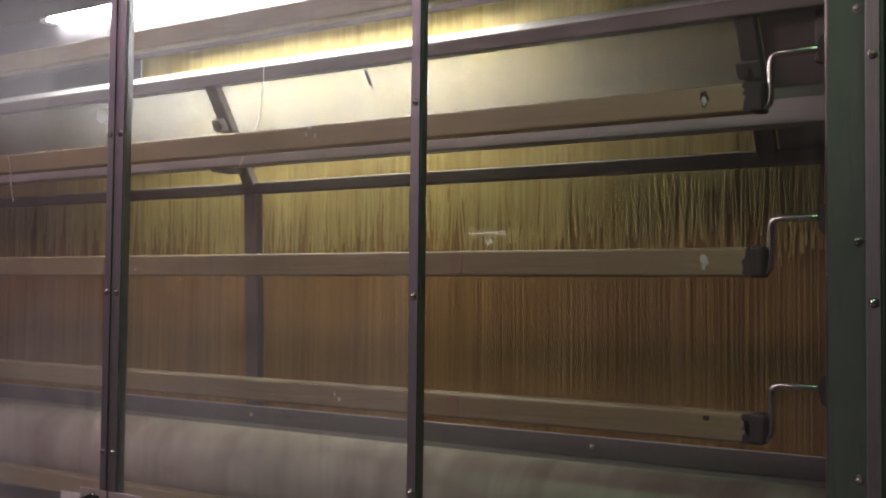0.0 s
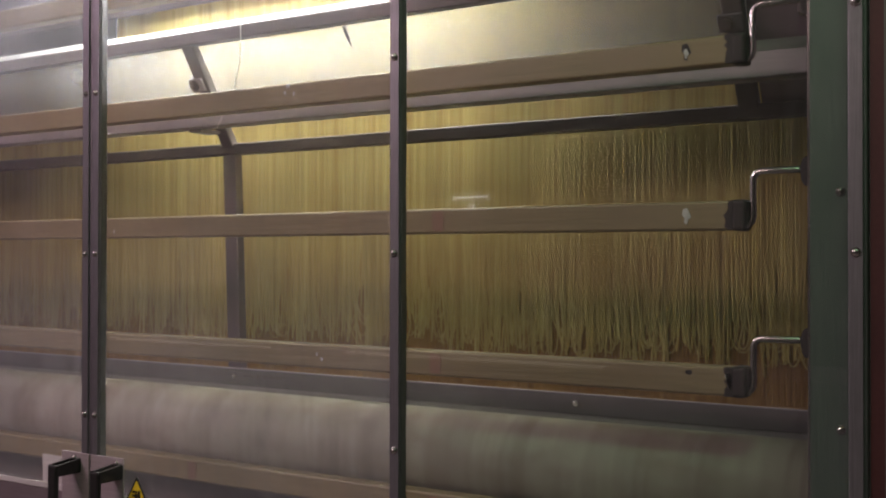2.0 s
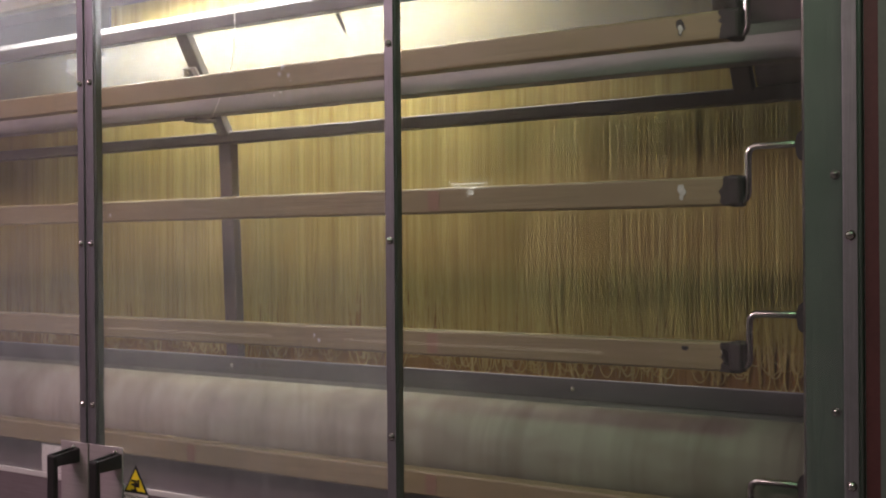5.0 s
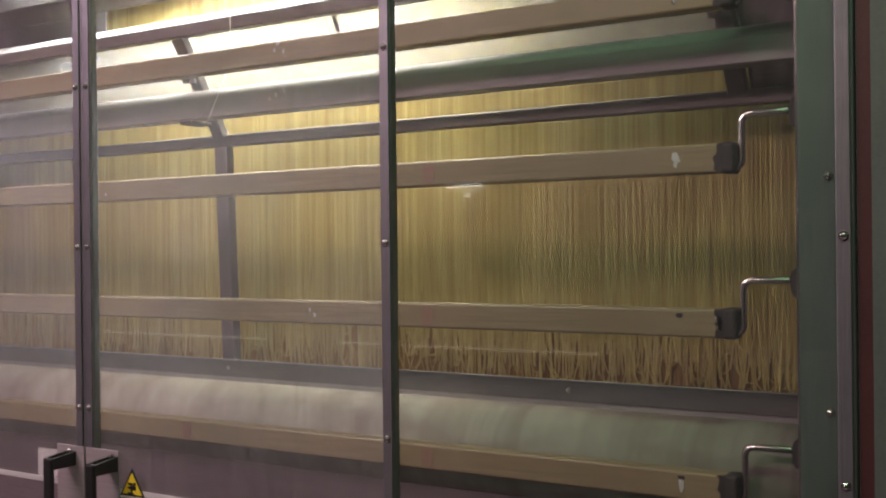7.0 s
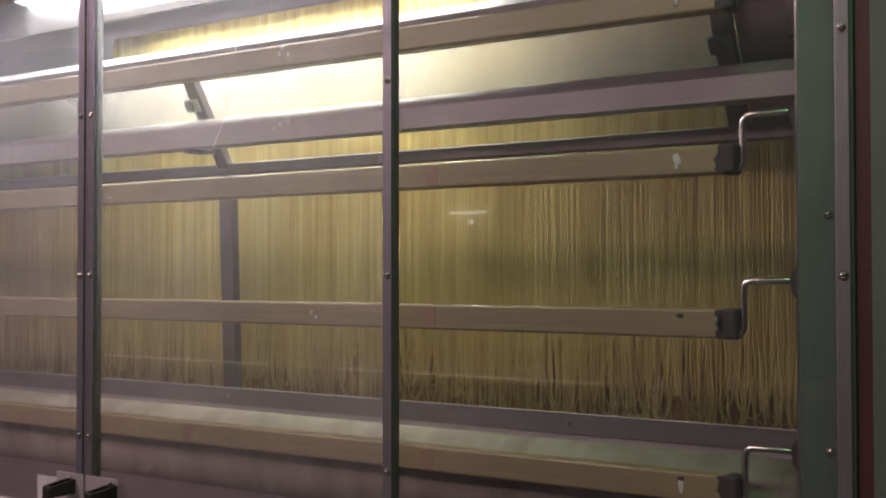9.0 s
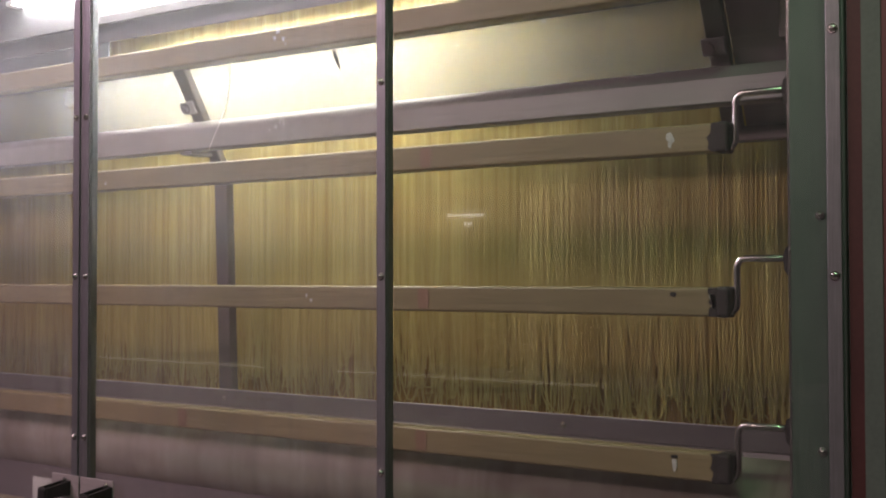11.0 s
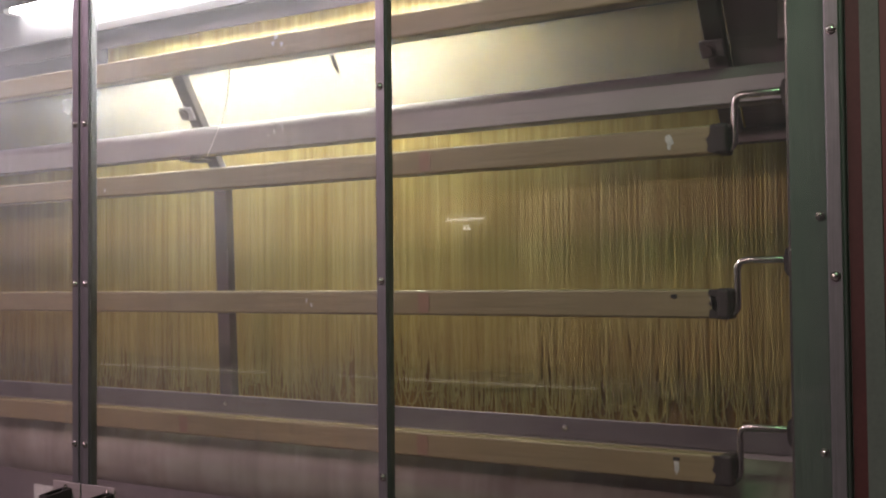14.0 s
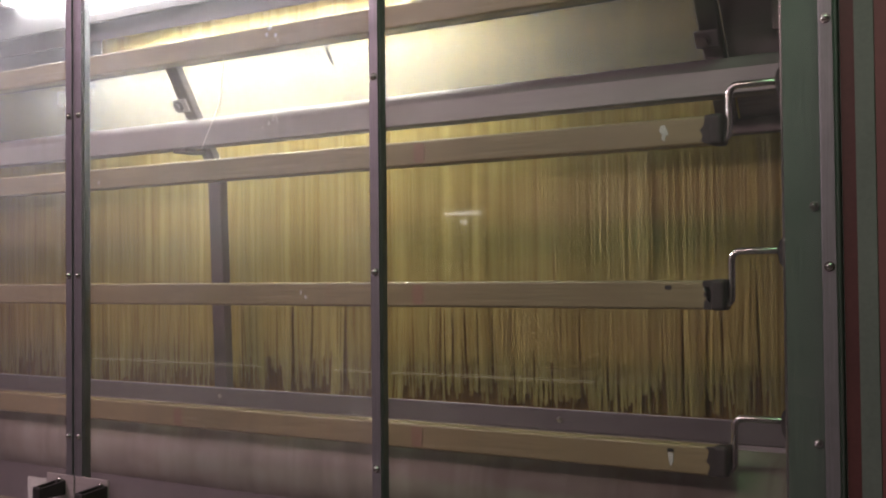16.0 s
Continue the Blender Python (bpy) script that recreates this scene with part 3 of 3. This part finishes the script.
def bars():
    first = wooden_bar()
    first.location.z = MASTER_Z
    made = {0: first}
    for k in (-3, -2, -1, 1, 2):
        made[k] = copy_thing(first, pose(-0.005, 0.24, MASTER_Z + k * PITCH))

    def chip(k, x, z, pts, mat, name, label):
        bm = bmesh.new()
        prism(bm, [(x + u, z + w) for u, w in pts], -0.0180, -0.0170)
        part(name, bm, mat, made[k], label)

    blob = [(-0.006, 0.010), (0.001, 0.012), (0.005, 0.004), (0.007, -0.002), (0.002, -0.006), (0.001, -0.013), (-0.004, -0.010), (-0.003, -0.003), (-0.007, 0.002)]
    chip(0, 0.387, 0.0, blob, CHIP, "torn_tape", "scrap of pale tape")
    chip(1, 0.387, 0.002, [(u * 1.1, w * 1.1) for u, w in blob], RUBBER, "torn_tape", "scrap of dark tape")
    bmx = bmesh.new()
    prism(bmx, [(0.387 + u * 0.6, -0.001 + w * 0.6) for u, w in blob], -0.0186, -0.0181)
    part("paint_fleck", bmx, CHIP, made[1], "pale paint fleck")
    chip(-1, 0.390, 0.011, [(-0.005, 0.003), (0.004, 0.004), (0.006, 0.0), (0.002, -0.004), (-0.005, -0.002)], INK, "nail_hole", "dark nail hole")
    chip(-1, 0.449, 0.002, [(-0.004, 0.008), (0.004, 0.010), (0.008, 0.0), (0.006, -0.014), (0.0, -0.008), (0.001, -0.002)], CHIP, "torn_tape", "scrap of pale tape")
    chip(-2, 0.390, 0.011, [(-0.005, 0.004), (0.005, 0.004), (0.005, -0.001), (-0.005, -0.001)], INK, "nail_hole", "dark nail hole")
    chip(-2, 0.390, 0.0, [(-0.004, 0.009), (0.004, 0.008), (0.004, -0.004), (0.0, -0.012), (-0.003, -0.004)], CHIP, "torn_tape", "scrap of pale tape")
    # torn edges of the end sleeves, and faded red bands across some bars
    rnd = random.Random(21)
    for k in (-2, -1, 0, 1):
        rim = [(0.009, 0.0225)] + [(rnd.uniform(-0.006, 0.003), 0.0215 - 0.0054 * m) for m in range(9)] + [(0.009, -0.0225)]
        chip(k, 0.449, 0.0, rim, RUBBER, "torn_edge", "torn dark edge of the end sleeve")
    for k, x in ((-2, -0.07), (-1, -0.065), (0, -0.06), (-2, -0.65)):
        chip(k, x, 0.0, [(-0.011, 0.017), (0.010, 0.017), (0.012, 0.002), (0.010, -0.017), (-0.010, -0.017), (-0.012, 0.0)], RED_MARK, "red_band", "faded red band")
    rnd = random.Random(9)
    for k, x0, n in ((1, -0.385, 6), (-1, -0.35, 2), (0, -0.9, 1)):
        for _ in range(n):
            x, z, r = x0 + rnd.uniform(-0.03, 0.035), rnd.uniform(-0.010, 0.018), rnd.uniform(0.001, 0.0035)
            chip(k, x, z, [(r * rnd.uniform(0.5, 1.2) * math.cos(a), 1.6 * r * rnd.uniform(0.5, 1.2) * math.sin(a)) for a in (0.9 * m for m in range(7))], CHIP, "fleck", "dried dough fleck")
    return made


BARS = bars()


# ---------------------------------------------------------------- the noodle curtains
def strand_sheet(name, material, y, depth, z_low, z_high, step, width, loops, seed, label, x0=-2.2, x1=0.60, ragged=0.02):
    """Hanging noodle strands, each a thin four-sided string with its own drift, thickness and lower end."""
    rnd = random.Random(seed)
    verts, faces = [], []
    x = x0
    n = 12
    while x < x1:
        w = width * rnd.uniform(0.7, 1.25) / 2
        low = z_low + ragged * max(0.0, 0.62 * rnd.random() ** 1.4 + 0.38 * (0.45 + 0.9 * noise.noise((x * 34, seed * 0.9, 7.0))))
        yy = y + rnd.uniform(-depth, depth)
        clump = 0.006 * noise.noise((x * 14, seed * 3.1, 0.0)) + 0.004 * noise.noise((x * 60, seed * 1.7, 5.0))
        flare = rnd.uniform(-0.8, 0.8) * loops + 1.6 * loops * noise.noise((x * 30, 2.0, seed))
        base = len(verts)
        for i in range(n + 1):
            u = i / n
            u = u ** 0.6
            z = z_high + (low - z_high) * u
            dx = clump * u * u + flare * max(0.0, u - 0.62) ** 2 * 6 + 0.0012 * noise.noise((x * 90, z * 9, seed))
            dy = 0.003 * noise.noise((x * 5, z * 4, seed + 9))
            for px, py in ((-w, 0), (0, -w * 0.16), (w, 0), (0, w * 0.16)):
                verts.append((x + dx + px, yy + dy + py, z))
        for i in range(n):
            a = base + i * 4
            for k in range(4):
                faces.append((a + k, a + (k + 1) % 4, a + 4 + (k + 1) % 4, a + 4 + k))
        x += step * rnd.uniform(0.55, 1.6)
    me = bpy.data.meshes.new(name)
    me.from_pydata(verts, [], faces)
    me.materials.append(material)
    return tagged(new(name, me), label, "noodles", kind="stuff")


def looped_bundle(name, material, y, z_low, z_high, x0, x1, step, width, seed, label):
    """Long strands folded once: each runs down, turns in a loose loop near the rail and runs up again."""
    rnd = random.Random(seed)
    verts, faces = [], []
    x = x0
    while x < x1:
        w = width * rnd.uniform(0.75, 1.2) / 2
        yy = y + rnd.uniform(-0.0006, 0.0006)
        top = rnd.uniform(0.004, 0.030)
        loop = rnd.uniform(0.006, 0.022) if rnd.random() < 0.8 else rnd.uniform(0.022, 0.045)
        lean = 0.020 * noise.noise((x * 9, seed * 0.7, 1.0)) + rnd.uniform(-0.012, 0.012)
        low = z_low + abs(rnd.gauss(0, 0.060)) + 0.030 * noise.noise((x * 16, seed, 4.0)) - 0.006
        tilt = rnd.uniform(-0.35, 0.35)
        pts = []
        n = 9
        for leg in (-1, 1):
            side = []
            for i in range(n):
                u = (i / n) ** 0.62
                z = z_high + (low + 3.2 * loop - z_high) * u
                bow = max(0.0, u - 0.6) / 0.4
                half = top + (loop - top) * bow * bow * (1.6 - 0.6 * bow)
                side.append((x + leg * half + lean * bow * bow + 0.0011 * noise.noise((x * 80 + leg, z * 9, seed)), z))
            pts.append(side)
        cx = x + lean
        turn = [(cx + loop * math.cos(math.pi + a) - tilt * loop * math.sin(a), low + 3.2 * loop * (1 - math.sin(a))) for a in (math.pi * k / 9 for k in range(0, 10))]
        path = pts[0] + turn + pts[1][::-1]
        base, m = len(verts), len(path)
        for i, (px, pz) in enumerate(path):
            qx, qz = path[max(i - 1, 0)]
            rx, rz = path[min(i + 1, m - 1)]
            d = Vector((rx - qx, 0, rz - qz)).normalized()
            nx, nz = d.z * w, -d.x * w
            dy = yy + 0.0025 * noise.noise((x * 5, pz * 5, seed + 9)) + (0.0005 if i > m / 2 else 0.0)
            verts += [(px - nx, dy, pz - nz), (px, dy - w * 0.16, pz), (px + nx, dy, pz + nz), (px, dy + w * 0.16, pz)]
        for i in range(m - 1):
            a = base + i * 4
            for k in range(4):
                faces.append((a + k, a + (k + 1) % 4, a + 4 + (k + 1) % 4, a + 4 + k))
        x += step * rnd.uniform(0.5, 1.5)
    me = bpy.data.meshes.new(name)
    me.from_pydata(verts, [], faces)
    me.materials.append(material)
    return tagged(new(name, me), label, "noodles", kind="stuff")


# the loose front curtain hangs in bundles, side by side; a fresh one waits above it
BUNDLES = [(-2.2 + 0.35 * k, -2.2 + 0.35 * (k + 1)) for k in range(8)]
FRONT = [strand_sheet("noodle_bundle", NOODLE, 0.540, 0.0008, 1.265, 1.90, 0.0013, 0.0038, 0.020, 3 + k, "bundle of hanging yellow fresh noodle strands", a, min(b, 0.545), 0.25) for k, (a, b) in enumerate(BUNDLES)]
LOOPS = [looped_bundle("noodle_bundle", NOODLE, 0.5392, 1.262, 1.92, a, min(b, 0.545), 0.0060, 0.0027, 63 + k, "bundle of long looped noodle strands reaching the rail") for k, (a, b) in enumerate(BUNDLES)]
STUBS = [strand_sheet("noodle_bundle", NOODLE, 0.541, 0.0006, 1.893, 2.50, 0.0016, 0.0040, 0.0, 43 + k, "bundle of straight yellow fresh noodle strands", a, b) for k, (a, b) in enumerate(BUNDLES)]
FRESH = [strand_sheet("noodle_bundle", NOODLE, 0.532, 0.0008, 1.262, 2.32, 0.0016, 0.0038, 0.016, 23 + k, "bundle of freshly cut yellow noodle strands", a, b, 0.16) for k, (a, b) in enumerate(BUNDLES)]
REAR = strand_sheet("noodle_curtain", NOODLE_SHADED, 0.5440, 0.0006, 1.15, 2.60, 0.0019, 0.0052, 0.003, 8, "dense rear curtain of noodle strands, coloured dark for the shade behind the front ones")


# ---------------------------------------------------------------- stray noodles, stains and flecks
def stray(path, radius, label):
    bm = bmesh.new()
    pts = [Vector(p) for p in path]
    fine = []
    for a, b in zip(pts, pts[1:]):
        fine += [a.lerp(b, k / 5) for k in range(5)]
    rod(bm, fine + [pts[-1]], radius, 8)
    tagged(part("stray_noodle", bm, CORD), label, "noodle", "stray noodles")


def loose_bits():
    stray([(-0.597, 0.330, 2.047), (-0.595, 0.300, 2.0405), (-0.595, 0.2965, 2.03), (-0.594, 0.2965, 2.0), (-0.615, 0.315, 1.965), (-0.645, 0.335, 1.925), (-0.668, 0.340, 1.890), (-0.703, 0.341, 1.832)], 0.0009, "single pale noodle strand draped over the upper bar")
    stray([(-1.35, 0.221, 1.882), (-1.338, 0.2205, 1.865), (-1.335, 0.2205, 1.825), (-1.322, 0.2208, 1.772)], 0.0013, "short pale noodle strand stuck by a lifting bar")
    stain = tagged(thing("sheet_stain"), "dark smears stuck on the plastic sheet", "stain")
    for pts, y in (([(-0.366, 2.018), (-0.358, 2.020), (-0.345, 1.990), (-0.338, 1.968), (-0.352, 1.985)], 0.338), ([(0.100, 2.020), (0.104, 2.021), (0.122, 2.006), (0.118, 2.003)], 0.322)):
        bm = bmesh.new()
        prism(bm, [(x, z) for x, z in pts], y, y + 0.001)
        part("smear", bm, STEEL_RAIL, stain)
    # unreadable stamped mark on the rail
    mark = tagged(thing("stamped_mark"), "dark unreadable stamp on the angle rail", "marking")
    for k in range(6):
        boxed("stamp_bar", (-0.695 + 0.019 * k, -0.686 + 0.019 * k, 0.4172, 0.4178, 1.289 + 0.002 * (k % 2), 1.296), STEEL_FRAME, mark)
    spill = tagged(thing("dough_flecks"), "dried dough flecks on the square tube", "residue")
    rnd = random.Random(4)
    for k in range(7):
        x, z, r = -0.525 + rnd.uniform(-0.02, 0.035), 1.876 + rnd.uniform(-0.014, 0.014), rnd.uniform(0.0012, 0.0035)
        bm = bmesh.new()
        prism(bm, [(x + r * rnd.uniform(0.5, 1.3) * math.cos(a), z + 1.7 * r * rnd.uniform(0.5, 1.2) * math.sin(a)) for a in (0.9 * n for n in range(7))], 0.3438, 0.3448)
        part("fleck", bm, CHIP, spill)


loose_bits()


# ---------------------------------------------------------------- motion
def motions():
    lift = 0.1515
    for k, ob in BARS.items():
        z = MASTER_Z + k * PITCH
        rows = [(0.0, 0.0), (4.2, 0.0), (4.5, 0.0), (4.8, 0.0065), (6.5, 0.0515), (8.0, 0.0910), (9.2, 0.1225), (10.0, 0.1435), (10.35, 0.1505), (10.7, lift), (16.0, lift)]
        walk(ob, [(t, pose(-0.005, 0.24, z + up)) for t, up in rows])
    # the loose curtain sinks until its ends reach the rail, is cut from one end to the other and drops; a fresh one follows
    sink = [(0.0, 0.33), (0.7, 0.26), (1.2, 0.13), (1.8, 0.065), (3.0, 0.045), (4.0, 0.03), (5.5, 0.01), (7.0, 0.0), (12.0, 0.0)]
    for k, ob in list(enumerate(FRONT)) + list(enumerate(LOOPS)):
        cut = 15.13 + 0.02 * (7 - k)
        rows = [(t, up * (1.0 if ob in FRONT else 1.8)) for t, up in sink] + [(cut, 0.0)] + [(cut + d, -1.2 * d - 4.9 * d * d) for d in (0.07, 0.14, 0.21, 0.28, 0.35)] + [(15.7, -1.05), (16.0, -1.05)]
        walk(ob, [(t, pose(0, 0, up)) for t, up in rows])
    for ob in STUBS:
        walk(ob, [(t, pose(0, 0, up)) for t, up in sink + [(16.0, 0.0)]])
    drop = [(0.0, 0.0, 1.0), (15.20, 0.0, 1.0), (15.30, 0.0, 0.86), (15.40, 0.003, 0.58), (15.50, 0.006, 0.35), (15.60, -0.004, 0.19), (15.70, 0.006, 0.08), (15.80, -0.006, 0.01), (15.90, 0.006, 0.0), (16.0, -0.006, 0.0)]
    for k, ob in enumerate(FRESH):
        walk(ob, [(t, pose(dx * (1 if k % 2 else 0.7), 0, up)) for t, dx, up in drop])


motions()
